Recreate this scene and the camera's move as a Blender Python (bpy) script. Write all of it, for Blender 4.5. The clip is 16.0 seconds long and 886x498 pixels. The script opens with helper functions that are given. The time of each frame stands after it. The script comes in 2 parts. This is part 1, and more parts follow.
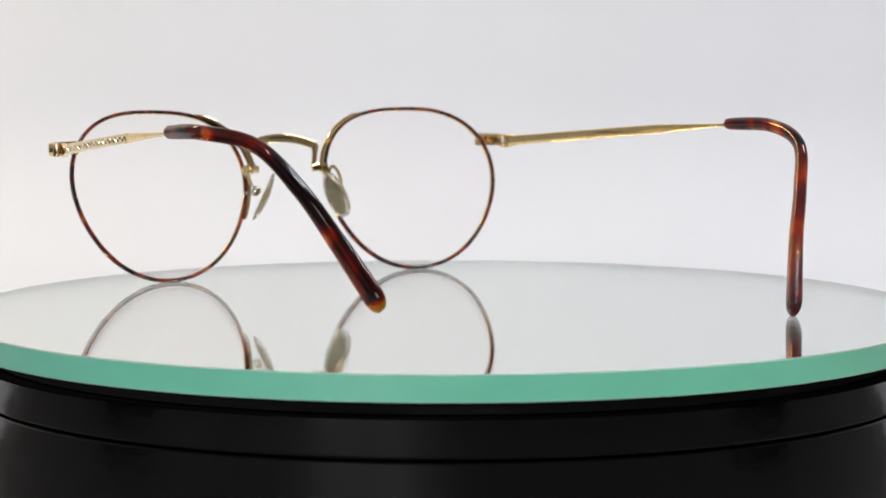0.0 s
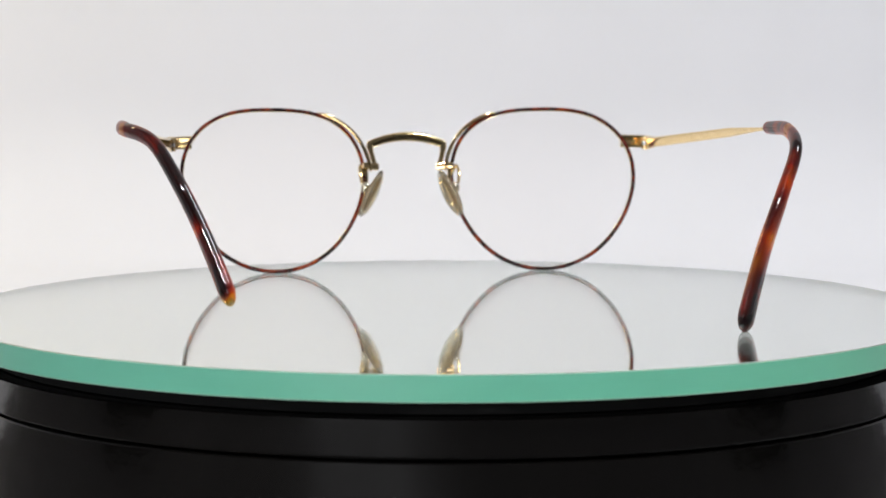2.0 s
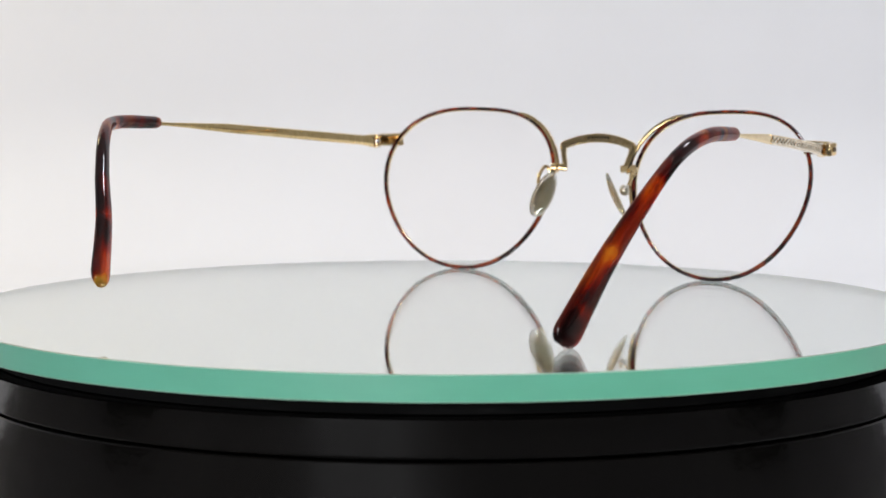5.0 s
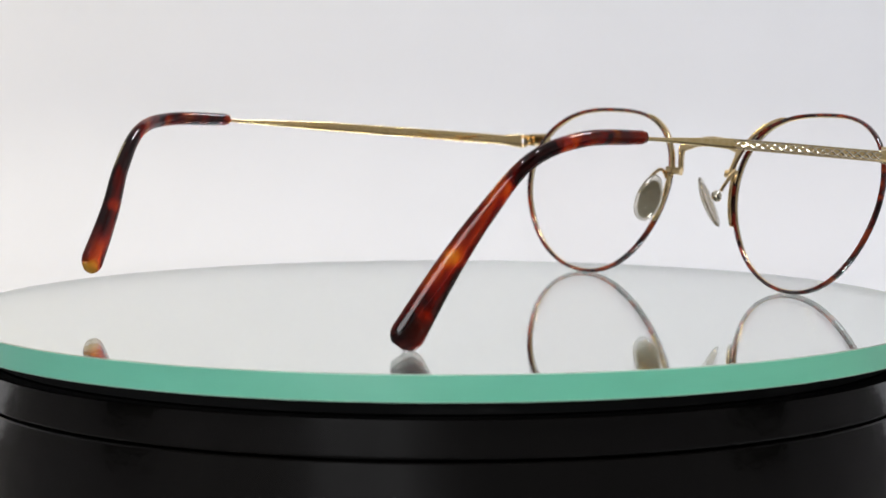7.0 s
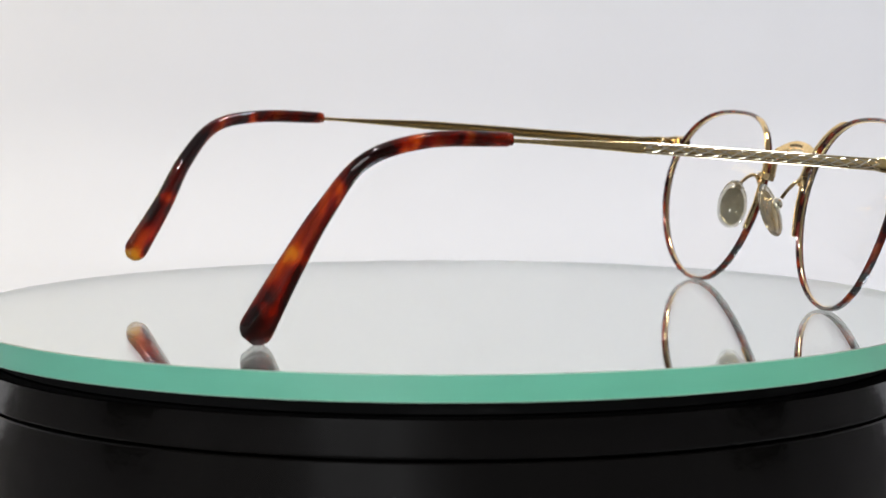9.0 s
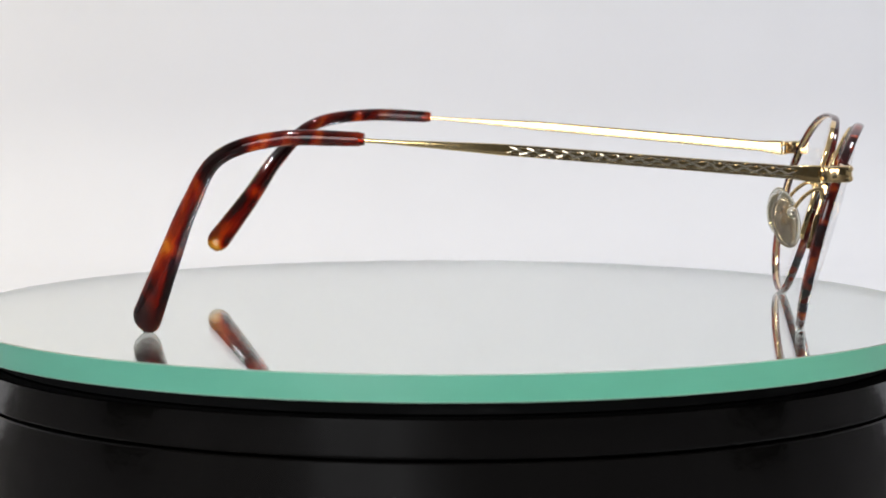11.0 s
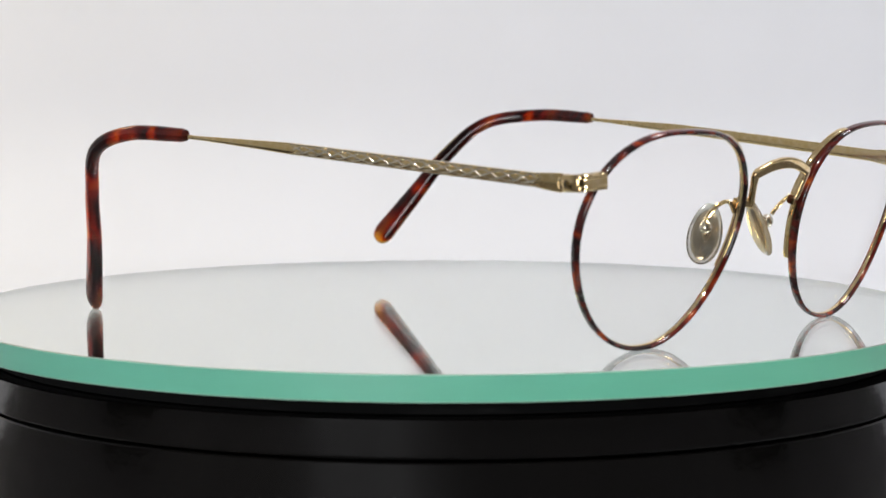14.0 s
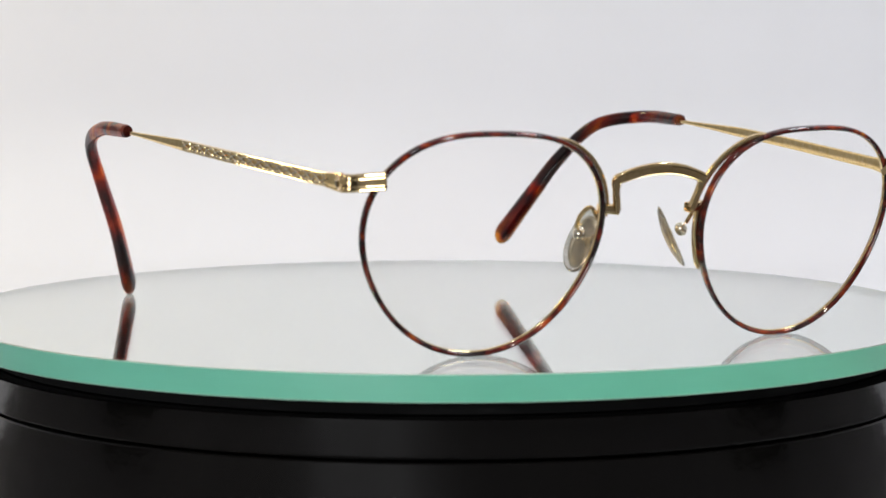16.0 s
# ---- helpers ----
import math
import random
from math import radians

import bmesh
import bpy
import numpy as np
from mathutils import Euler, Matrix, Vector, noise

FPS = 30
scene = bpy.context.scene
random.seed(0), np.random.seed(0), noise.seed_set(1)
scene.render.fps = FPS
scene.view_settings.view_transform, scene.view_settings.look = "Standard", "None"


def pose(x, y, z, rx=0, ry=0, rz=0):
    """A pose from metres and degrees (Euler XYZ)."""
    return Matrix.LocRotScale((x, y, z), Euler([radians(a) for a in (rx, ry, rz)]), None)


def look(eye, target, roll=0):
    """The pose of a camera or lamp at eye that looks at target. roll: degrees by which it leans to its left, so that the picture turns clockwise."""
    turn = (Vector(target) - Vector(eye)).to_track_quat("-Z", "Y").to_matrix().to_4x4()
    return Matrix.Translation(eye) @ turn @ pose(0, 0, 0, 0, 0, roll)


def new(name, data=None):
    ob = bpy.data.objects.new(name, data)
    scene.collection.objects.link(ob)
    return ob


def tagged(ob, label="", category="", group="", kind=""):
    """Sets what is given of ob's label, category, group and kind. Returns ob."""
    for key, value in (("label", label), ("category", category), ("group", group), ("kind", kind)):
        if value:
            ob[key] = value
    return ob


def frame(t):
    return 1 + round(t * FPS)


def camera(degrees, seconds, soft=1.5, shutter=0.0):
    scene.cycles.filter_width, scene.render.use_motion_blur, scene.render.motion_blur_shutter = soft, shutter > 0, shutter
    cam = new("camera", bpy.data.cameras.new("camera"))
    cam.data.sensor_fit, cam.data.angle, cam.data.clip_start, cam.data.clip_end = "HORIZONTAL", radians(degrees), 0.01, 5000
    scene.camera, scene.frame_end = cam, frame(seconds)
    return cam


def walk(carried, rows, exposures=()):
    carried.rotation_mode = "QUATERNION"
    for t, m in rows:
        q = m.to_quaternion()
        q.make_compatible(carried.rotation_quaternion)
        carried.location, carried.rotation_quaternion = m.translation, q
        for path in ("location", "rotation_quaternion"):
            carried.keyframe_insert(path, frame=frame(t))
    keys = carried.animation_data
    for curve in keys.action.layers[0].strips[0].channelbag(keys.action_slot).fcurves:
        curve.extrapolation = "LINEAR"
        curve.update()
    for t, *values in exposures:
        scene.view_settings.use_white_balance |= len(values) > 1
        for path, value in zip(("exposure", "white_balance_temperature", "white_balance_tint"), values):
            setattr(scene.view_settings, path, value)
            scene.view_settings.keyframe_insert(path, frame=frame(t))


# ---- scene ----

# ---------------------------------------------------------------- camera
# A small turntable is filmed from half a metre with a long lens; the camera stands still.
cam = camera(22.87, 16.0, soft=1.5)
scene.cycles.max_bounces = scene.cycles.transmission_bounces = scene.cycles.glossy_bounces = 32
cam.data.dof.use_dof = True
cam.data.dof.focus_distance = 0.458
cam.data.dof.aperture_fstop = 33.0
EYE = pose(-0.00047, -0.47871, 0.05439, 90 - 5.02, 0, 0)
walk(cam, [(0.0, EYE), (16.0, EYE)])

# ---------------------------------------------------------------- world and lights
world = bpy.data.worlds.new("room_light")
scene.world = world
world.use_nodes = True
world.node_tree.nodes["Background"].inputs["Color"].default_value = (0.80, 0.84, 0.92, 1)
world.node_tree.nodes["Background"].inputs["Strength"].default_value = 0.1


def area_lamp(name, eye, target, size, watts, colour):
    data = bpy.data.lights.new(name, "AREA")
    data.shape, data.size, data.energy, data.color = "DISK", size, watts, colour
    ob = new(name, data)
    ob.matrix_world = look(eye, target)
    return ob


LAMPS = [((-0.55, -0.95, 1.58), 0.13, 17.3, (0.965, 0.972, 1.0)), ((0.36, -0.85, 1.58), 0.13, 6.4, (0.965, 0.972, 1.0)),
         ((0.95, 0.25, 1.50), 0.40, 9.8, (0.88, 0.92, 1.0))]
for place, size, watts, tint in LAMPS:
    area_lamp("ceiling_light", place, (0, 0.15, 0.05), size, watts, tint)
area_lamp("warm_side_light", (-0.64, 0.46, 0.56), (-0.36, 0.75, 0.16), 0.15, 1.3, (1.0, 0.80, 0.42))

# a light panel behind the camera
area_lamp("front_panel_light", (-0.38, -1.25, 0.15), (0, 0, 0.02), 0.60, 4.6, (0.96, 0.965, 0.99))

# ---------------------------------------------------------------- materials


def material(name):
    m = bpy.data.materials.new(name)
    m.use_nodes = True
    return m, m.node_tree.nodes, m.node_tree.links, m.node_tree.nodes["Principled BSDF"]


def noise_node(nodes, links, scale, detail=4.0, rough=0.55, distort=0.0, space="Object", stretch=None):
    tc = nodes.new("ShaderNodeTexCoord")
    n = nodes.new("ShaderNodeTexNoise")
    n.inputs["Scale"].default_value, n.inputs["Detail"].default_value = scale, detail
    n.inputs["Roughness"].default_value, n.inputs["Distortion"].default_value = rough, distort
    if stretch:
        mp = nodes.new("ShaderNodeMapping")
        mp.inputs["Scale"].default_value = stretch
        links.new(tc.outputs[space], mp.inputs["Vector"])
        links.new(mp.outputs["Vector"], n.inputs["Vector"])
    else:
        links.new(tc.outputs[space], n.inputs["Vector"])
    return n


def ramp_node(nodes, links, source, stops):
    r = nodes.new("ShaderNodeValToRGB")
    stones = r.color_ramp.elements
    stones.remove(stones[1])
    stones[0].position, stones[0].color = min(1.0, stops[0][0]), (*stops[0][1], 1)
    for p, c in stops[1:]:
        stones.new(min(1.0, p)).color = (*c, 1)
    links.new(source, r.inputs["Fac"])
    return r


def add_bump(nodes, links, shader, source, strength, distance):
    b = nodes.new("ShaderNodeBump")
    b.inputs["Strength"].default_value, b.inputs["Distance"].default_value = strength, distance
    links.new(source, b.inputs["Height"])
    links.new(b.outputs["Normal"], shader.inputs["Normal"])


def make_metal(name, dark, light, rough, scale=900):
    m, n, k, p = material(name)
    tex = noise_node(n, k, scale)
    r = ramp_node(n, k, tex.outputs["Fac"], [(0.3, dark), (0.7, light)])
    k.new(r.outputs["Color"], p.inputs["Base Color"])
    p.inputs["Metallic"].default_value = 1.0
    wear = noise_node(n, k, scale * 0.3)
    rr = n.new("ShaderNodeMapRange")
    rr.inputs["To Min"].default_value, rr.inputs["To Max"].default_value = rough * 0.7, rough * 1.4
    k.new(wear.outputs["Fac"], rr.inputs["Value"])
    k.new(rr.outputs["Result"], p.inputs["Roughness"])
    add_bump(n, k, p, tex.outputs["Fac"], 0.04, 0.00005)
    return m


def make_tortoise(name, scale, clear, clouds=(), shift=0.0, grain=None, coat=1.0):
    """Brown and red shell pattern; clouds: amber patches as (place in mm, radius in mm, gain); grain: the way in which streaks run."""
    m, n, k, p = material(name)
    tex = noise_node(n, k, scale, 1.5, 0.45, 0.4)
    value = tex.outputs["Fac"]
    if grain:
        way = Vector(grain).normalized()
        streak = noise_node(n, k, scale * 2.4, 2.0, 0.5, 0.3)
        flow = n.new("ShaderNodeVectorMath")
        flow.operation = "DOT_PRODUCT"
        flow.inputs[1].default_value = way
        at = n.new("ShaderNodeTexCoord")
        k.new(at.outputs["Object"], flow.inputs[0])
        along = n.new("ShaderNodeVectorMath")
        along.operation = "SCALE"
        along.inputs[0].default_value = way * -0.8
        k.new(flow.outputs["Value"], along.inputs["Scale"])
        squeezed = n.new("ShaderNodeVectorMath")
        k.new(at.outputs["Object"], squeezed.inputs[0])
        k.new(along.outputs["Vector"], squeezed.inputs[1])
        k.new(squeezed.outputs["Vector"], streak.inputs["Vector"])
        blend = n.new("ShaderNodeMath")
        blend.operation = "MULTIPLY_ADD"
        blend.inputs[1].default_value = 1.25
        shade = n.new("ShaderNodeMath")
        shade.operation = "MULTIPLY_ADD"
        shade.inputs[1].default_value, shade.inputs[2].default_value = 0.35, -0.30
        k.new(tex.outputs["Fac"], shade.inputs[0])
        k.new(streak.outputs["Fac"], blend.inputs[0])
        k.new(shade.outputs[0], blend.inputs[2])
        value = blend.outputs[0]
    geo = n.new("ShaderNodeTexCoord")
    wobble = noise_node(n, k, scale * 2.5, 2.0)
    bend = n.new("ShaderNodeVectorMath")
    bend.operation = "MULTIPLY_ADD"
    bend.inputs[1].default_value, bend.inputs[2].default_value = (0.006, 0.006, 0.006), (-0.003, -0.003, -0.003)
    k.new(noise_node(n, k, scale * 1.6, 2.0).outputs["Color"], bend.inputs[0])
    warped = n.new("ShaderNodeVectorMath")
    k.new(geo.outputs["Object"], warped.inputs[0])
    k.new(bend.outputs["Vector"], warped.inputs[1])
    for place, radius, gain in clouds:
        d = n.new("ShaderNodeVectorMath")
        d.operation = "DISTANCE"
        d.inputs[1].default_value = [c * 0.001 for c in place]
        k.new(warped.outputs["Vector"], d.inputs[0])
        near = n.new("ShaderNodeMapRange")
        near.interpolation_type = "SMOOTHSTEP"
        near.inputs["From Min"].default_value, near.inputs["From Max"].default_value = radius * 0.0016, radius * 0.0003
        near.inputs["To Min"].default_value, near.inputs["To Max"].default_value = 0.0, gain
        k.new(d.outputs["Value"], near.inputs["Value"])
        soft = n.new("ShaderNodeMath")
        soft.operation = "MULTIPLY"
        k.new(near.outputs["Result"], soft.inputs[0])
        k.new(wobble.outputs["Fac"], soft.inputs[1])
        add = n.new("ShaderNodeMath")
        add.operation = "ADD"
        k.new(value, add.inputs[0])
        k.new(soft.outputs[0], add.inputs[1])
        value = add.outputs[0]
    r = ramp_node(n, k, value, [(0.30 + shift, (0.014, 0.003, 0.003)), (0.46 + shift, (0.11, 0.010, 0.006)),
                                (0.62 + shift, (0.36, 0.050, 0.008)), (0.78 + shift, (0.80, 0.27, 0.02)), (0.98 + shift, (0.95, 0.50, 0.04))])
    k.new(r.outputs["Color"], p.inputs["Base Color"])
    p.inputs["Roughness"].default_value = 0.05
    p.inputs["IOR"].default_value = 1.52
    p.inputs["Coat Weight"].default_value = coat
    p.inputs["Coat IOR"].default_value = 1.6
    p.inputs["Coat Roughness"].default_value = 0.04
    fine = noise_node(n, k, scale * 12)
    add_bump(n, k, p, fine.outputs["Fac"], 0.03, 0.0001)
    if clear > 0:
        t = n.new("ShaderNodeBsdfGlass")
        t.inputs["Roughness"].default_value, t.inputs["IOR"].default_value = 0.10, 1.5
        glow = ramp_node(n, k, value, [(0.30 + shift, (0.05, 0.006, 0.004)), (0.47 + shift, (0.55, 0.055, 0.016)),
                                       (0.63 + shift, (0.95, 0.28, 0.025)), (0.84 + shift, (0.95, 0.45, 0.04)), (0.98 + shift, (1.0, 0.66, 0.08))])
        k.new(glow.outputs["Color"], t.inputs["Color"])
        mix = n.new("ShaderNodeMixShader")
        mix.inputs["Fac"].default_value = clear
        k.new(p.outputs[0], mix.inputs[1])
        k.new(t.outputs[0], mix.inputs[2])
        k.new(mix.outputs[0], n["Material Output"].inputs["Surface"])
    return m


GOLD = make_metal("pale_gold", (0.74, 0.52, 0.23), (0.93, 0.72, 0.42), 0.05)
SILVER = make_metal("bright_silver", (0.62, 0.60, 0.56), (0.85, 0.83, 0.80), 0.14)
CUT = make_metal("polished_cut_gold", (0.82, 0.72, 0.54), (0.95, 0.87, 0.71), 0.05)
TEMPLE_GOLD = make_metal("satin_gold", (0.80, 0.57, 0.24), (0.95, 0.75, 0.41), 0.09)
PLATE = make_metal("pad_plate_metal", (0.74, 0.61, 0.40), (0.88, 0.76, 0.56), 0.12, 300)
BRIGHT = make_metal("bright_cut_gold", (0.74, 0.66, 0.52), (0.92, 0.86, 0.74), 0.08)


def make_pad():
    m, n, k, p = material("clear_pad_resin")
    tex = noise_node(n, k, 300, 3)
    r = ramp_node(n, k, tex.outputs["Fac"], [(0.3, (0.70, 0.68, 0.62)), (0.7, (0.82, 0.80, 0.74))])
    k.new(r.outputs["Color"], p.inputs["Base Color"])
    p.inputs["Roughness"].default_value = 0.08
    p.inputs["IOR"].default_value = 1.45
    p.inputs["Metallic"].default_value = 0.08
    p.inputs["Transmission Weight"].default_value = 0.92
    return m


PAD = make_pad()
SHELL = {1: make_tortoise("tortoise_acetate", 95, 0.60, shift=0.09, grain=(10.3, 11.5, 24.2), clouds=[
             ((55.7, -52.6, 7.5), 1.9, 0.55), ((58.8, -47.5, 17.0), 2.4, 0.42), ((66.0, -41.0, 29.8), 2.0, 0.5),
             ((69.6, -29.0, 38.3), 2.2, 0.5)]),
         -1: make_tortoise("tortoise_acetate_amber_end", 95, 0.60, shift=0.07, grain=(-9.3, 13.9, 20.7), clouds=[
             ((-47.3, -61.9, 6.8), 3.4, 1.8), ((-53.6, -52.0, 21.5), 2.3, 0.6), ((-68.0, -29.0, 39.5), 2.0, 0.5)])}
ENAMEL = make_tortoise("tortoise_enamel", 300, 0.0, shift=0.07, coat=0.2)


def make_lens():
    m, n, k, p = material("clear_lens")
    clear = n.new("ShaderNodeBsdfTransparent")
    clear.inputs["Color"].default_value = (0.997, 0.993, 0.991, 1)
    gloss = n.new("ShaderNodeBsdfGlossy")
    gloss.inputs["Roughness"].default_value = 0.01
    lw = n.new("ShaderNodeLayerWeight")
    lw.inputs["Blend"].default_value = 0.5
    steep = n.new("ShaderNodeMath")
    steep.operation = "POWER"
    steep.inputs[1].default_value = 5.5
    k.new(lw.outputs["Facing"], steep.inputs[0])
    part_gloss = n.new("ShaderNodeMath")
    part_gloss.operation = "MULTIPLY_ADD"
    part_gloss.inputs[1].default_value, part_gloss.inputs[2].default_value = 0.30, 0.002
    k.new(steep.outputs[0], part_gloss.inputs[0])
    mix = n.new("ShaderNodeMixShader")
    k.new(part_gloss.outputs[0], mix.inputs["Fac"])
    k.new(clear.outputs[0], mix.inputs[1])
    k.new(gloss.outputs[0], mix.inputs[2])
    k.new(mix.outputs[0], n["Material Output"].inputs["Surface"])
    return m


LENS = make_lens()


def make_plate_glass():
    m, n, k, p = material("plate_glass")
    p.inputs["Base Color"].default_value = (0.960, 1.0, 0.955, 1)
    p.inputs["Roughness"].default_value = 0.0
    p.inputs["IOR"].default_value = 1.5
    p.inputs["Transmission Weight"].default_value = 1.0
    return m


def make_silvering():
    m, n, k, p = material("mirror_silvering")
    p.inputs["Base Color"].default_value = (0.985, 0.99, 0.98, 1)
    p.inputs["Metallic"].default_value = 1.0
    p.inputs["Roughness"].default_value = 0.0
    return m


def make_edge():
    m, n, k, p = material("green_glass_edge")
    tex = noise_node(n, k, 60, 5, 0.6, stretch=(1, 1, 6))
    r = ramp_node(n, k, tex.outputs["Fac"], [(0.3, (0.148, 0.565, 0.385)), (0.7, (0.164, 0.61, 0.42))])
    k.new(r.outputs["Color"], p.inputs["Base Color"])
    p.inputs["Roughness"].default_value = 0.38
    p.inputs["IOR"].default_value = 1.5
    p.inputs["Transmission Weight"].default_value = 1.0
    return m


def make_arris():
    m, n, k, p = material("ground_glass_arris")
    tex = noise_node(n, k, 1500)
    r = ramp_node(n, k, tex.outputs["Fac"], [(0.3, (0.62, 0.72, 0.58)), (0.7, (0.78, 0.84, 0.70))])
    k.new(r.outputs["Color"], p.inputs["Base Color"])
    p.inputs["Roughness"].default_value = 0.45
    p.inputs["IOR"].default_value = 1.5
    p.inputs["Transmission Weight"].default_value = 0.9
    return m


def make_black(name, rough, low, high):
    m, n, k, p = material(name)
    tex = noise_node(n, k, 25, 6)
    r = ramp_node(n, k, tex.outputs["Fac"], [(0.3, low), (0.7, high)])
    k.new(r.outputs["Color"], p.inputs["Base Color"])
    rr = n.new("ShaderNodeMapRange")
    rr.inputs["To Min"].default_value, rr.inputs["To Max"].default_value = rough * 0.4, rough * 2.0
    smear = noise_node(n, k, 40, 6, 0.65, 0.6, stretch=(1, 1, 5))
    k.new(smear.outputs["Fac"], rr.inputs["Value"])
    k.new(rr.outputs["Result"], p.inputs["Roughness"])
    p.inputs["IOR"].default_value = 1.42
    fine = noise_node(n, k, 160, 3)
    add_bump(n, k, p, fine.outputs["Fac"], 0.18, 0.0005)
    return m


def make_paint(name, low, high, scale=6, rough=0.75):
    m, n, k, p = material(name)
    tex = noise_node(n, k, scale, 5)
    r = ramp_node(n, k, tex.outputs["Fac"], [(0.25, low), (0.75, high)])
    k.new(r.outputs["Color"], p.inputs["Base Color"])
    p.inputs["Roughness"].default_value = rough
    fine = noise_node(n, k, scale * 60)
    add_bump(n, k, p, fine.outputs["Fac"], 0.05, 0.0006)
    return m


GLASS, SILVERING, EDGE, ARRIS = make_plate_glass(), make_silvering(), make_edge(), make_arris()
BLACK_GLOSS = make_black("black_gloss_plastic", 0.10, (0.002, 0.0018, 0.0017), (0.005, 0.0045, 0.004))
BLACK_MATT = make_black("black_matt_felt", 0.85, (0.004, 0.004, 0.004), (0.007, 0.007, 0.007))
PAPER = make_paint("white_backdrop_paper", (0.78, 0.78, 0.80), (0.82, 0.82, 0.84))
ROOM = make_paint("dark_room_paint", (0.13, 0.125, 0.12), (0.16, 0.155, 0.15))
TABLE = make_black("grey_brown_table", 0.5, (0.080, 0.074, 0.072), (0.12, 0.112, 0.108))
WHITE = make_paint("white_room_paint", (0.74, 0.74, 0.74), (0.80, 0.80, 0.80))
ENGRAVED = make_metal("engraving_shadow", (0.10, 0.08, 0.05), (0.2, 0.16, 0.10), 0.3)

# ---------------------------------------------------------------- mesh helpers
MM = 0.001


def finish(name, bm, mats, sharp=35):
    bmesh.ops.recalc_face_normals(bm, faces=bm.faces[:])
    me = bpy.data.meshes.new(name)
    bm.to_mesh(me)
    bm.free()
    for m in (mats if isinstance(mats, (list, tuple)) else [mats]):
        me.materials.append(m)
    me.polygons.foreach_set("use_smooth", [True] * len(me.polygons))
    me.set_sharp_from_angle(angle=radians(sharp))
    return me


def part(name, bm, mats, parent, label="", sharp=35):
    ob = new(name, finish(name, bm, mats, sharp))
    ob.parent = parent
    if label:
        tagged(ob, label)
    return ob


def smooth_path(points, n=10):
    """A curve through a few points (Catmull-Rom)."""
    p = [Vector(q) for q in points]
    p = [2 * p[0] - p[1], *p, 2 * p[-1] - p[-2]]
    out = []
    for i in range(1, len(p) - 2):
        a, b, c, d = p[i - 1:i + 3]
        for k in range(n):
            t = k / n
            out.append(0.5 * (2 * b + (c - a) * t + (2 * a - 5 * b + 4 * c - d) * t * t + (3 * b - a - 3 * c + d) * t ** 3))
    return out + [p[-2]]


def sweep(bm, path, section, thin, closed=False, sides=16, power=2.0):
    """A tube along path (mm). section(s), s from 0 to 1 -> half sizes along the thin axis and across it; thin(i, point) -> thin axis."""
    n, rings = len(path), []
    for i, q in enumerate(path):
        a = path[(i - 1) % n] if closed or i else path[0]
        b = path[(i + 1) % n] if closed or i < n - 1 else path[-1]
        tan = (b - a).normalized()
        e1 = Vector(thin(i, q))
        e1 = (e1 - tan * e1.dot(tan)).normalized()
        e2 = tan.cross(e1)
        h1, h2 = section(i / (n if closed else n - 1))
        ring = []
        for j in range(sides):
            c, s = math.cos(2 * math.pi * (j + 0.5) / sides), math.sin(2 * math.pi * (j + 0.5) / sides)
            c = math.copysign(abs(c) ** (2 / power), c)
            s = math.copysign(abs(s) ** (2 / power), s)
            ring.append(bm.verts.new((q + e1 * h1 * c + e2 * h2 * s) * MM))
        rings.append(ring)
    for i in range(n if closed else n - 1):
        r0, r1 = rings[i], rings[(i + 1) % n]
        for j in range(sides):
            bm.faces.new((r0[j], r0[(j + 1) % sides], r1[(j + 1) % sides], r1[j]))
    if not closed:
        bm.faces.new(rings[0][::-1])
        bm.faces.new(rings[-1])


def lathe(bm, profile, steps=256, slots=None, closed=False):
    """Turns a profile of (radius, z) in metres round the z axis; ends on the axis where the radius is 0."""
    rings = []
    for r, z in profile:
        if r == 0:
            rings.append([bm.verts.new((0, 0, z))])
        else:
            rings.append([bm.verts.new((r * math.cos(2 * math.pi * i / steps), r * math.sin(2 * math.pi * i / steps), z)) for i in range(steps)])
    for k in range(len(rings) - 1):
        a, b = rings[k], rings[k + 1]
        for i in range(steps):
            j = (i + 1) % steps
            if len(a) == 1:
                f = bm.faces.new((a[0], b[i], b[j]))
            elif len(b) == 1:
                f = bm.faces.new((a[i], b[0], a[j]))
            else:
                f = bm.faces.new((a[i], b[i], b[j], a[j]))
            f.material_index = slots[k] if slots else 0


def box(bm, lo, hi, bevel=0.0):
    made = bmesh.ops.create_cube(bm, size=1.0)["verts"]
    for v in made:
        v.co = Vector([lo[i] if v.co[i] < 0 else hi[i] for i in range(3)])
    if bevel:
        edges = list({e for v in made for e in v.link_edges})
        bmesh.ops.bevel(bm, geom=edges, offset=bevel, segments=2, affect="EDGES", profile=0.5)


def ellipsoid(bm, m, rx, ry, rz, u=20, v=12):
    made = bmesh.ops.create_uvsphere(bm, u_segments=u, v_segments=v, radius=1.0)["verts"]
    for w in made:
        w.co = m @ Vector((w.co.x * rx, w.co.y * ry, w.co.z * rz)) * MM


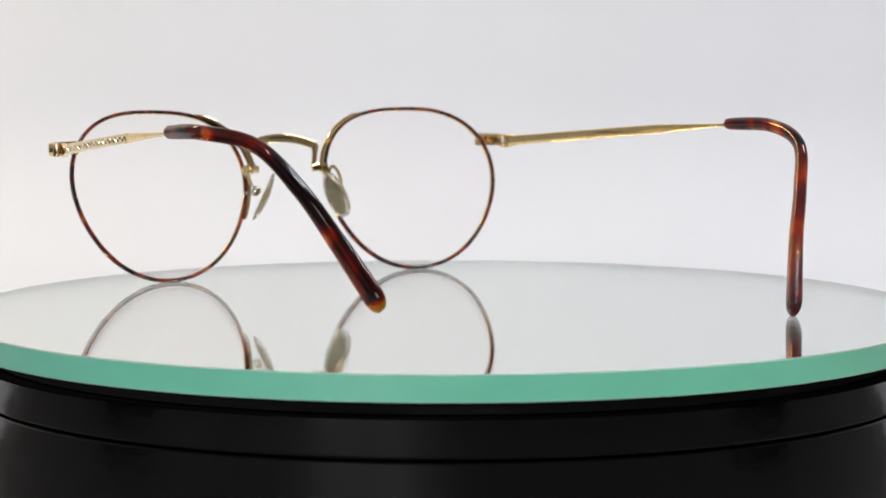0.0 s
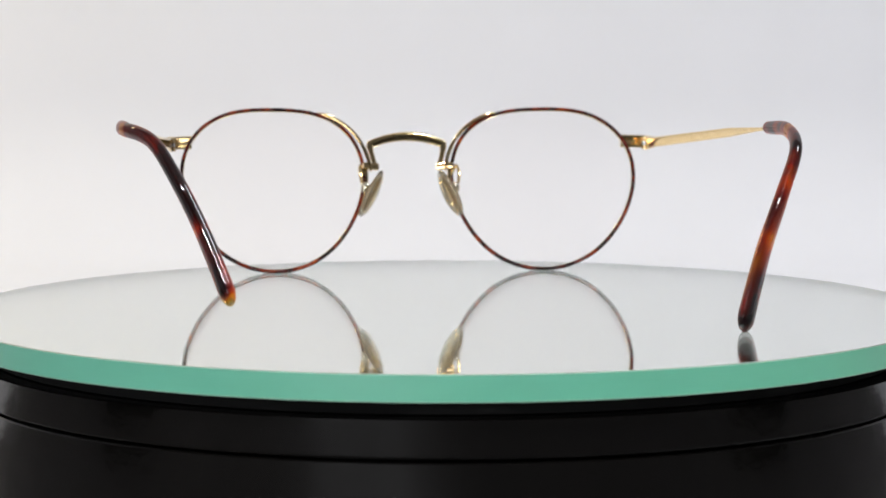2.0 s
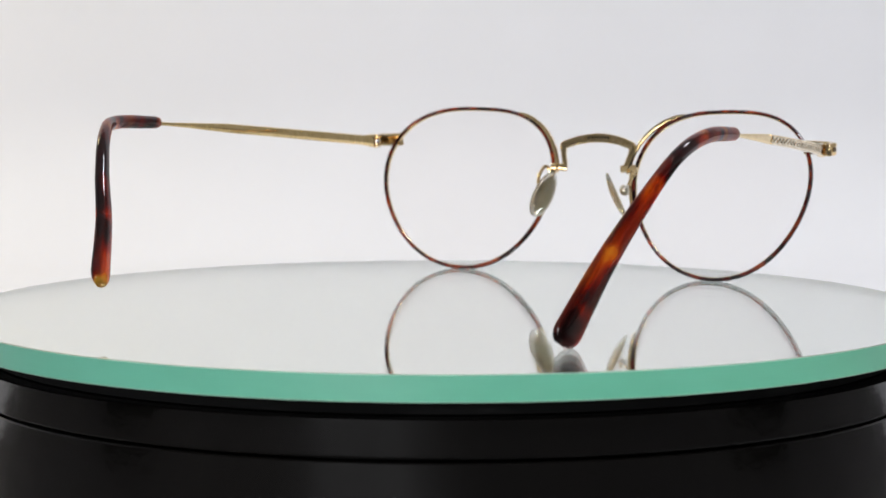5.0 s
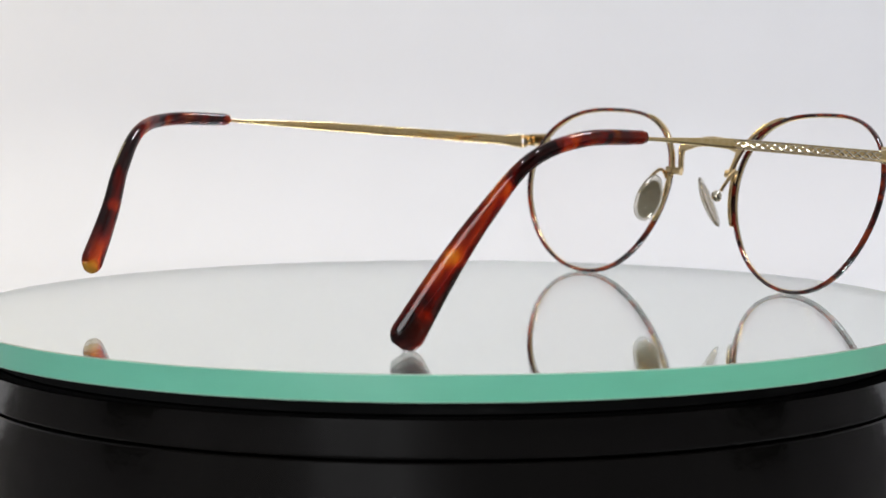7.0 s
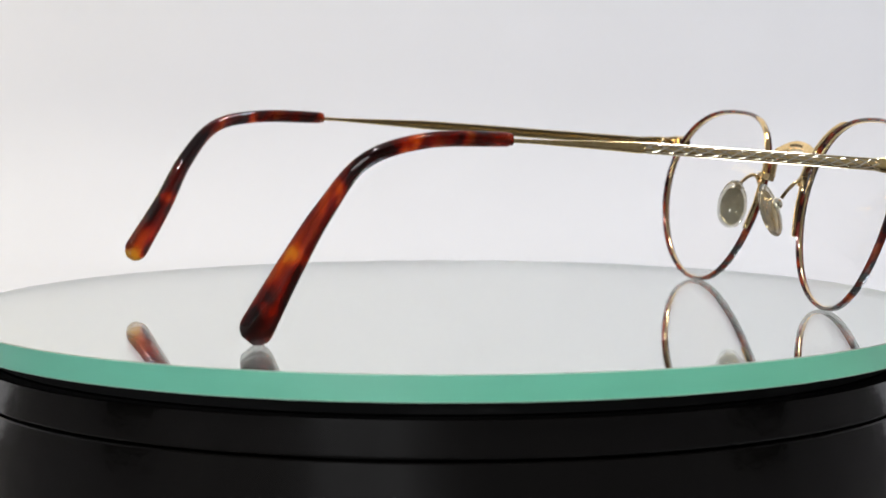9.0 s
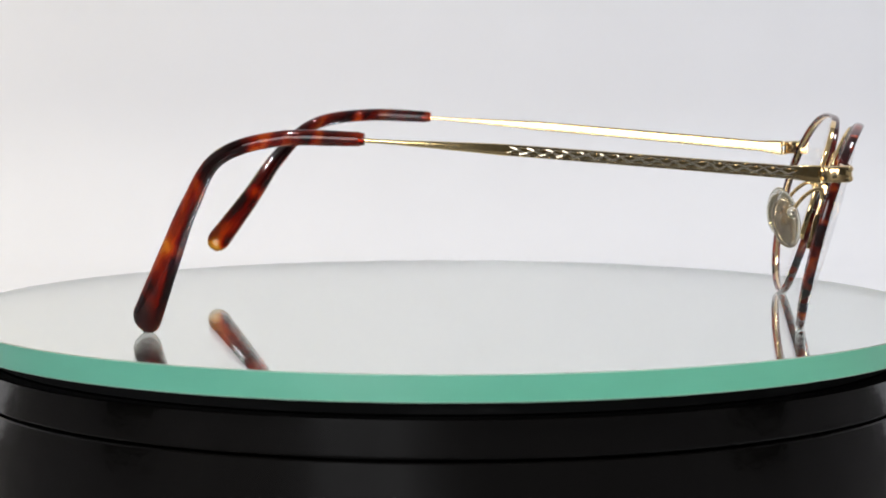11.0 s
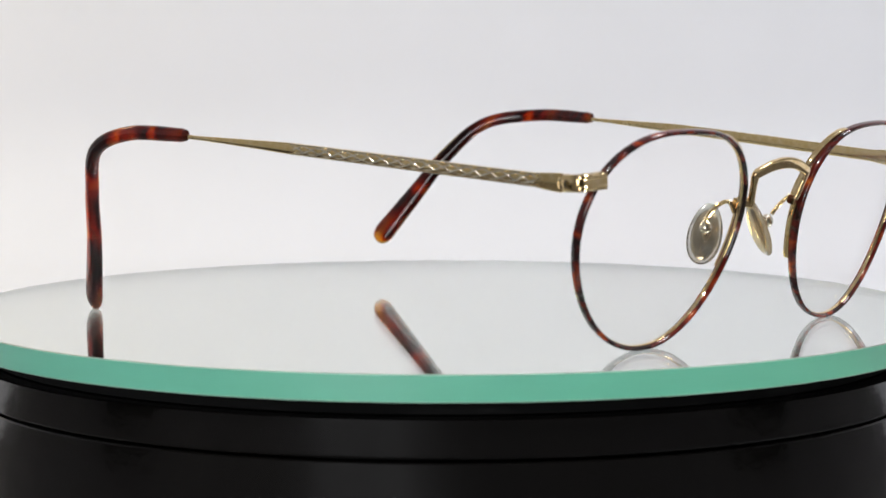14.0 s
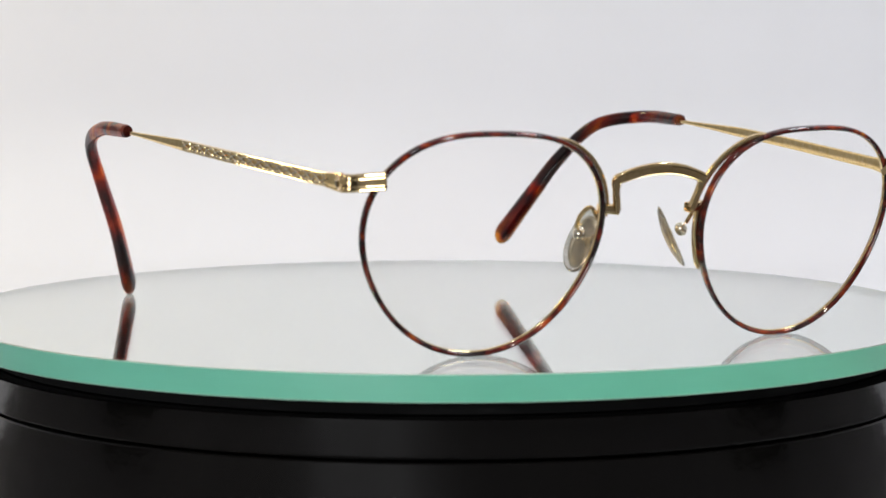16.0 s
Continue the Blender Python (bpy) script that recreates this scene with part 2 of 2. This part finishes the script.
# ---------------------------------------------------------------- the place
def build_place():
    bm = bmesh.new()
    # white paper sheet: lies on the table, turns up in a tight curve and stands as the background
    prof = [(0.09, -0.056), (0.66, -0.056)]
    prof += [(0.66 + 0.09 * math.sin(a), 0.034 - 0.09 * math.cos(a)) for a in [radians(7.5 * i) for i in range(1, 12)]]
    prof += [(0.75, 0.034), (0.75, 1.30)]
    back = [(y + 0.0006 * ny, z + 0.0006 * nz) for (y, z), (ny, nz) in
            zip(prof, [(0, -1), (0, -1)] + [(math.sin(radians(7.5 * i)), -math.cos(radians(7.5 * i))) for i in range(1, 12)] + [(1, 0), (1, 0)])]
    loop = prof + back[::-1]
    cols = [[bm.verts.new((x, y, z)) for y, z in loop] for x in (-0.86, -0.43, 0.0, 0.43, 0.86)]
    for p, q in zip(cols, cols[1:]):
        for k in range(len(loop)):
            j = (k + 1) % len(loop)
            bm.faces.new((p[k], q[k], q[j], p[j]))
    for row in (cols[0], cols[-1]):
        for k in range(len(prof) - 1):
            bm.faces.new((row[k], row[k + 1], row[len(loop) - 2 - k], row[len(loop) - 1 - k]))
    ob = new("backdrop", finish("backdrop", bm, PAPER, 40))
    tagged(ob, "plain white paper backdrop curving up behind the turntable", "backdrop", kind="structure")

    bm = bmesh.new()
    box(bm, (-0.88, -0.75, -0.10), (0.88, 0.85, -0.0568), 0.004)
    tagged(new("table_top", finish("table_top", bm, TABLE)), "grey-brown table top under the turntable and paper", "table", kind="structure")

    # unseen black blocks, added to give the glossy base its two dark reflections
    for side in (-1, 1):
        bm = bmesh.new()
        x0, x1 = sorted((side * 0.30, side * 0.36))
        box(bm, (x0, -0.19, -0.0568), (x1, -0.11, -0.020), 0.003)
        tagged(new("reflection_block", finish("reflection_block", bm, BLACK_MATT)), "unseen black block added on the table to reflect darkly in the turntable base", "weight", "weights beside the turntable")

    for name, lo, hi in (("floor", (-2.1, -2.6, -0.84), (2.1, 1.3, -0.80)), ("ceiling", (-2.1, -2.6, 1.60), (2.1, 1.3, 1.64)),
                         ("wall_north", (-2.1, 1.2, -0.80), (2.1, 1.3, 1.60)), ("wall_south", (-2.1, -2.6, -0.80), (2.1, -2.5, 1.60)),
                         ("wall_west", (-2.1, -2.5, -0.80), (-2.0, 1.2, 1.60)), ("wall_east", (2.0, -2.5, -0.80), (2.1, 1.2, 1.60))):
        bm = bmesh.new()
        box(bm, lo, hi)
        dark = name in ("wall_south", "floor")
        tagged(new(name, finish(name, bm, ROOM if dark else WHITE)), "plain dark grey room surface" if dark else "plain white painted room surface", name.split("_")[0], kind="structure")


# ---------------------------------------------------------------- the turntable
DISC_R, DISC_T = 0.1059, 0.0050


def build_turntable():
    base = tagged(new("display_turntable"), "glossy black plastic motorised display turntable on white paper", "turntable")
    bm = bmesh.new()
    lathe(bm, [(0, -0.0052), (0.0985, -0.0052), (0.0990, -0.0056), (0.0990, -0.0081), (0, -0.0081)])
    part("platter", bm, BLACK_MATT, base, "matt black rotating platter")
    bm = bmesh.new()
    lathe(bm, [(0, -0.0083), (0.1026, -0.0083), (0.1028, -0.0085), (0.1028, -0.0092), (0.1027, -0.0150), (0.1023, -0.0155), (0.1006, -0.0158), (0, -0.0158)])
    part("upper_ring", bm, BLACK_GLOSS, base)
    bm = bmesh.new()
    lathe(bm, [(0, -0.0160), (0.1010, -0.0160), (0.1021, -0.0161), (0.1024, -0.0164), (0.1026, -0.0260), (0.1026, -0.0530), (0.1020, -0.0555), (0.0990, -0.0559), (0, -0.0559)])
    part("lower_body", bm, BLACK_GLOSS, base)

    disc = tagged(new("mirror_disc"), "round mirror glass disc with a green edge on a black turntable", "mirror")
    c = 0.0002
    bm = bmesh.new()
    lathe(bm, [(0, 0), (DISC_R - c, 0), (DISC_R, -c), (DISC_R, -DISC_T + c), (DISC_R - c, -DISC_T)], 384, [0, 1, 2, 1])
    plate = part("glass_plate", bm, [GLASS, ARRIS, EDGE], disc, "clear glass plate with a polished green edge", sharp=20)
    bm = bmesh.new()
    lathe(bm, [(0, -DISC_T + 0.00002), (DISC_R - 0.0003, -DISC_T + 0.00002), (DISC_R - 0.0003, -DISC_T - 0.0001), (0, -DISC_T - 0.0001)], 384, [0, 1, 1])
    part("silvering", bm, [SILVERING, BLACK_MATT], plate, "mirror silvering under the glass")
    return disc


# ---------------------------------------------------------------- the spectacles
TILT = radians(15.5)
MID_X, FRONT_Y = -0.2, 75.1


def on_front(side, u, w, n=0.0):
    """A point (mm) of the leaning front: u out from the nose, w up the lens plane, n towards the front."""
    if side < 0:
        u -= 0.45 * min(1.0, max(0.0, (u - 12.0) / 22.0))
    wrap = -4.0 * max(0.0, (u - 28.0) / 29.7) ** 1.6
    return Vector((MID_X + side * u, FRONT_Y + wrap + w * math.sin(TILT) + n * math.cos(TILT), w * math.cos(TILT) - n * math.sin(TILT)))


def rim_point(a, inset=0.0):
    """The outline of a lens: flat-topped round shape."""
    r = 22.7 + 0.05 * math.cos(a) + 1.03 * math.sin(a) + 0.18 * math.sin(2 * a) + 1.0 * math.cos(2 * a) + 1.05 * math.sin(3 * a) - 0.30 * math.cos(4 * a) - inset
    return 34.45 + r * math.cos(a), 21.4 + r * math.sin(a)


def rim_arc(side, a0, a1, inset, n=0.0, count=120, closed=False):
    out = []
    for i in range(count):
        a = a0 + (a1 - a0) * i / (count if closed else count - 1)
        u, w = rim_point(a, inset)
        out.append(on_front(side, u, w, n))
    return out


def front_normal(i, q):
    return Vector((0, math.cos(TILT), -math.sin(TILT)))


def build_lens(side):
    bm = bmesh.new()
    rings, steps, layers = 10, 72, []
    for back in (0, 1):
        grid = [[bm.verts.new(on_front(side, 34.45, 21.4, (1.1 if back == 0 else 0.0)) * MM)]]
        for k in range(1, rings + 1):
            f = k / rings
            ring = []
            for i in range(steps):
                u, w = rim_point(2 * math.pi * i / steps, 0.75)
                n = (1.1 if back == 0 else 0.0) - f * f * 1.0
                ring.append(bm.verts.new(on_front(side, 34.45 + (u - 34.45) * f, 21.4 + (w - 21.4) * f, n) * MM))
            grid.append(ring)
        layers.append(grid)
        for i in range(steps):
            j = (i + 1) % steps
            bm.faces.new((grid[0][0], grid[1][i], grid[1][j]))
            for k in range(1, rings):
                bm.faces.new((grid[k][i], grid[k + 1][i], grid[k + 1][j], grid[k][j]))
    for i in range(steps):
        j = (i + 1) % steps
        bm.faces.new((layers[0][-1][i], layers[1][-1][i], layers[1][-1][j], layers[0][-1][j]))
    return bm


def build_pad(bm, m):
    """A nose pad: an oval, slightly cupped plate with rounded edge, 12 x 6.6 mm; its face looks along the local x axis."""
    rings, steps = 8, 32
    layers = []
    for back in (0, 1):
        grid = [[bm.verts.new(m @ Vector((0.75 if not back else -0.75, 0, 0)) * MM)]]
        for k in range(1, rings + 1):
            f = math.sin(k / rings * math.pi / 2)
            x = 0.75 * math.cos(k / rings * math.pi / 2) ** 0.8 * (1 if not back else -1) - 0.7 * f * f
            grid.append([bm.verts.new(m @ Vector((x, 3.4 * f * math.cos(2 * math.pi * i / steps) * (1 - 0.12 * math.sin(2 * math.pi * i / steps)),
                                                  6.4 * f * math.sin(2 * math.pi * i / steps))) * MM) for i in range(steps)])
        layers.append(grid)
        for i in range(steps):
            j = (i + 1) % steps
            bm.faces.new((grid[0][0], grid[1][i], grid[1][j]))
            for k in range(1, rings):
                bm.faces.new((grid[k][i], grid[k + 1][i], grid[k + 1][j], grid[k][j]))
    bmesh.ops.remove_doubles(bm, verts=bm.verts[:], dist=2e-6)


SLEEVES = {1: [(69.8, -8.6, 39.0), (69.8, -24.8, 39.0), (68.3, -36.6, 35.3), (63.7, -43.1, 26.2), (58.5, -48.5, 15.3), (53.4, -54.6, 2.0), (53.0, -55.1, 0.9)],
           -1: [(-68.8, -10.1, 39.4), (-68.7, -26.5, 39.8), (-62.8, -38.6, 37.6), (-57.6, -46.8, 29.7), (-52.8, -53.0, 20.0), (-48.3, -60.7, 9.0), (-47.7, -61.6, 7.7)]}


def even_path(points, count):
    """The same curve in steps of one length."""
    fine = smooth_path(points, 40)
    run = [0.0]
    for a, b in zip(fine, fine[1:]):
        run.append(run[-1] + (b - a).length)
    out, k = [], 0
    for i in range(count):
        d = run[-1] * i / (count - 1)
        while k < len(run) - 2 and run[k + 1] < d:
            k += 1
        out.append(fine[k].lerp(fine[k + 1], min(1.0, (d - run[k]) / (run[k + 1] - run[k]))))
    return out


def sleeve_section(s, flare):
    wide = 1.35 + 0.15 * min(1, s / 0.1) + flare * max(0.0, (s - 0.42) / 0.58) ** 1.2
    thick = 1.25 + 0.4 * max(0.0, (s - 0.3) / 0.7)
    end = max(0.0, (s - 0.95) / 0.05)
    k = math.sqrt(max(0.0025, 1 - end * end))
    if s < 0.012:
        k *= 0.86
    return thick * k, wide * k


def build_temple(side, frame_ob):
    sl = SLEEVES[side]
    hinge = Vector((60.9 if side > 0 else -60.3, 76.4, 32.35))
    mid = (hinge + Vector(sl[0])) / 2 + Vector((side * 0.9, 0, 0.1))
    path = smooth_path([hinge, hinge * 0.75 + Vector(sl[0]) * 0.25 + Vector((side * 0.6, 0, 0.05)), mid,
                        hinge * 0.25 + Vector(sl[0]) * 0.75 + Vector((side * 0.6, 0, 0.05)), Vector(sl[0]) + Vector((0, -4, 0))], 16)

    def bar(s):
        tall = 1.3 - 0.2 * min(1, s / 0.7) if s < 0.7 else 1.1 - 0.68 * min(1.0, (s - 0.7) / 0.22)
        if s < 0.05:
            tall += 0.45 * (1 - s / 0.05) ** 0.5
        return 0.55 - 0.1 * s, tall

    def outward(i, q):
        return Vector((1, 0, 0))

    bm = bmesh.new()
    sweep(bm, path, bar, outward, sides=20, power=4.0)
    temple = part("temple", bm, TEMPLE_GOLD, frame_ob, "slim gold metal temple with an engraved outer face")

    # plaited engraving between two raised edges on the outer face
    n = len(path)

    def on_bar(s):
        x = s * (n - 1)
        a, b = path[int(x)], path[min(int(x) + 1, n - 1)]
        return a.lerp(b, x - int(x)), *bar(s)

    for k in range(3):
        strand = []
        for i in range(480):
            s = 0.045 + 0.645 * i / 479
            q, h1, h2 = on_bar(s)
            turn = 2 * math.pi * (s * 8.6 + k / 3 + 0.03 * math.sin(s * 53 + k))
            strand.append(q + Vector((side * (h1 + 0.02 + 0.09 * math.cos(2 * turn)), 0, 0.60 * h2 * math.sin(turn))))
        bm = bmesh.new()
        sweep(bm, strand, lambda s: (0.17, 0.19 * min(1.0, 0.2 + 30 * min(s, 1 - s))), outward, sides=8)
        part("engraving", bm, CUT, temple, "raised plaited pale gold engraving")
    for up in (-1, 1):
        edge = []
        for i in range(160):
            s = 0.045 + 0.645 * i / 159
            q, h1, h2 = on_bar(s)
            edge.append(q + Vector((side * (h1 + 0.02), 0, up * (h2 - 0.14))))
        bm = bmesh.new()
        sweep(bm, edge, lambda s: (0.10, 0.11), outward, sides=8)
        part("raised_edge", bm, CUT, temple, "thin polished edge beside the engraving")

    bm = bmesh.new()
    sp = even_path(sl, 240)
    twist = -0.45 if side > 0 else 0.0
    sweep(bm, sp, lambda s: sleeve_section(s, 2.1 if side > 0 else 1.35), lambda i, q: Vector((side, twist * min(1.0, max(0.0, (i / 239 - 0.3) / 0.3)), 0)), sides=28, power=2.1)
    part("temple_tip", bm, SHELL[side], temple, "curved brown and amber tortoiseshell acetate sleeve")
    return hinge


def build_spectacles():
    specs = tagged(new("eyeglasses"), "round gold metal eyeglasses with tortoiseshell rims and temple tips, unfolded", "eyeglasses")
    for side in (1, -1):
        # gold rim all round; the shell coating covers its outer and front faces
        bm = bmesh.new()
        sweep(bm, rim_arc(side, 0, 2 * math.pi, 0.86, -0.05, 180, True), lambda s: (0.34, 0.12), front_normal, True, 12, 3.5)
        rim = part("rim", bm, GOLD, specs, "thin gold metal rim")
        bm = bmesh.new()
        sweep(bm, rim_arc(side, 0, 2 * math.pi, 0.40, 0.03, 180, True), lambda s: (0.92, 0.47), front_normal, True, 14, 2.3)
        part("rim_coating", bm, ENAMEL, rim, "dark tortoiseshell rim coating")
        ob = part("lens", build_lens(side), LENS, specs, "clear round spectacle lens")
        ob.visible_shadow = False

        # gold bar that hugs the nose side of the rim and carries the bridge foot
        a0, a1 = radians(120), radians(170)
        bar_path = []
        for i in range(60):
            s = i / 59
            a = a0 + (a1 - a0) * s
            lift = -0.1 + 1.35 * s ** 0.8
            u, w = rim_point(a, -lift)
            bar_path.append(on_front(side, u, w, -0.4 - 0.9 * s ** 0.8))
        bm = bmesh.new()
        sweep(bm, bar_path, lambda s: (0.6, 0.48 * min(1, 0.35 + 6 * min(s, 1 - s))), front_normal, sides=12, power=3.5)
        part("rim_bar", bm, GOLD, specs, "gold side bar along the nose edge of the rim")

        bm = bmesh.new()
        sweep(bm, rim_arc(side, radians(164), radians(198), -0.25, -1.0, 30), lambda s: (0.6, 0.42 * min(1, 0.4 + 6 * min(s, 1 - s))), front_normal, sides=12, power=3.5)
        part("rim_lug", bm, GOLD, specs, "gold lug below the bridge foot")

        # foot of the bridge and pad arm
        foot = [on_front(side, 11.5, 27.2, -1.2), on_front(side, 9.8, 27.3, -0.8), on_front(side, 7.6, 27.2, -0.2)]
        bm = bmesh.new()
        sweep(bm, smooth_path(foot, 6), lambda s: (0.85, 0.9), front_normal, sides=12, power=4.5)
        part("bridge_foot", bm, GOLD, specs)

        arm = [on_front(side, 11.2, 25.2, -1.1), on_front(side, 12.1, 26.9, -2.0), on_front(side, 12.4, 26.6, -3.4),
               on_front(side, 12.6, 24.3, -5.2), on_front(side, 12.3, 21.9, -6.2)]
        bm = bmesh.new()
        sweep(bm, smooth_path(arm, 8), lambda s: (0.42, 0.42), lambda i, q: Vector((1, 0.01, 0.02)), sides=10)
        part("pad_arm", bm, GOLD, specs, "thin bent gold nose pad arm")
        centre = Vector((MID_X + side * 9.4, 73.1, 19.8))
        turn = Matrix.Translation(centre) @ pose(0, 0, 0, -8, -side * 24, side * 28)
        turn = turn @ Matrix.Diagonal((-side, 1, 1, 1))
        bm = bmesh.new()
        build_pad(bm, turn)
        pad = part("nose_pad", bm, PAD, specs, "oval clear resin nose pad")
        bm = bmesh.new()
        ellipsoid(bm, turn @ Matrix.Translation((-2.9, 0.2, 0.6)), 1.2, 1.25, 1.4)
        part("pad_mount", bm, BRIGHT, pad, "round pale gold pad mount")
        bm = bmesh.new()
        ellipsoid(bm, turn @ Matrix.Translation((-0.2, 0, -0.2)), 0.30, 2.75, 5.25)
        part("pad_core", bm, PLATE, pad, "oval pale gold plate set in the clear pad")

        hinge = build_temple(side, specs)

        # end piece from the rim back to the hinge, with the barrels of the hinge
        u, w = rim_point(radians(33), 0.3)
        e0 = on_front(side, u, w, 0.3)
        e0.z = hinge.z + 0.4
        e1 = Vector((hinge.x + side * 0.7, e0.y + 0.2, hinge.z + 0.2))
        e2 = Vector((hinge.x + side * 1.1, e0.y - 2.8, hinge.z + 0.05))
        e3 = Vector((hinge.x, hinge.y + 0.9, hinge.z))
        bm = bmesh.new()
        sweep(bm, smooth_path([e0, e1, e2, e3], 8), lambda s: (0.85, 1.65 - 0.15 * s), lambda i, q: Vector((side * 0.8, 0.7, 0)), sides=16, power=5.0)
        end = part("end_piece", bm, GOLD, specs, "polished gold end piece")
        for dz in (-0.95, 0.95):
            bm = bmesh.new()
            rail = [q + Vector((side * 0.35, 0.6, dz)) for q in smooth_path([e0, e1, e2, e3], 8)]
            sweep(bm, rail, lambda s: (0.4, 0.45), lambda i, q: Vector((side * 0.8, 0.7, 0)), sides=8, power=3.0)
            part("ridge", bm, GOLD, end)
        rail = smooth_path([e0, e1, e2, e3], 8)
        for at, last in ((13, 15), (18, 21)):
            bm = bmesh.new()
            sweep(bm, rail[at:last + 1], lambda s: (1.22, 0.62), lambda i, q: Vector((side * 0.8, 0.7, 0)), sides=16, power=5.0)
            part("hinge_joint", bm, ENGRAVED, end, "dark hinge joint line")
        for dz in (-1.1, 0.0, 1.1):
            bm = bmesh.new()
            q = e3 + Vector((-side * 0.5, -0.5, dz))
            sweep(bm, [q + Vector((0, 0, -0.5)), q + Vector((0, 0, -0.45)), q + Vector((0, 0, 0.45)), q + Vector((0, 0, 0.5))],
                  lambda s: (0.8, 0.8) if 0.1 < s < 0.9 else (0.68, 0.68), lambda i, q: Vector((1, 0, 0)), sides=14)
            part("hinge_barrel", bm, SILVER if dz == 0 else GOLD, end)

    # bridge: a flat arched bar with two legs down to its feet
    half = [(8.2, 27.4, 0.2), (8.9, 30.0, 0.3), (9.35, 32.0, 0.4), (9.4, 33.1, 0.45), (8.7, 33.6, 0.5), (4.6, 34.9, 0.7)]
    arch = [on_front(-1, *q) for q in half] + [on_front(1, 0, 35.4, 0.8)] + [on_front(1, *q) for q in half[::-1]]
    bm = bmesh.new()
    sweep(bm, smooth_path(arch, 8), lambda s: (0.6, 0.62 + 0.55 * max(0.0, 1 - abs(s - 0.5) / 0.36) ** 0.5), front_normal, sides=24, power=3.6)
    bridge = part("bridge", bm, GOLD, specs, "arched flat gold bridge")
    # worn maker's engraving on the rear of the bridge: short bars
    for i in range(7):
        u = -2.7 + 0.9 * i
        q = on_front(1, u, 35.4 - 0.024 * u * u, 0.8 - 0.62 - 0.004 * u * u)
        bm = bmesh.new()
        box(bm, ((q.x - 0.28) * MM, (q.y - 0.09) * MM, (q.z - 0.32) * MM), ((q.x + 0.28) * MM, (q.y + 0.09) * MM, (q.z + 0.32) * MM))
        part("engraved_mark", bm, ENGRAVED, bridge)
    return specs


build_place()
mirror_disc = build_turntable()
spectacles = build_spectacles()


def motions():
    # the platter turns clockwise seen from above, at a steady 11.33 degrees a second
    rows = [(0.5 * i, pose(0, 0, 0, 0, 0, 29.22 - 11.333 * 0.5 * i)) for i in range(33)]
    walk(mirror_disc, rows)
    walk(spectacles, rows)


motions()
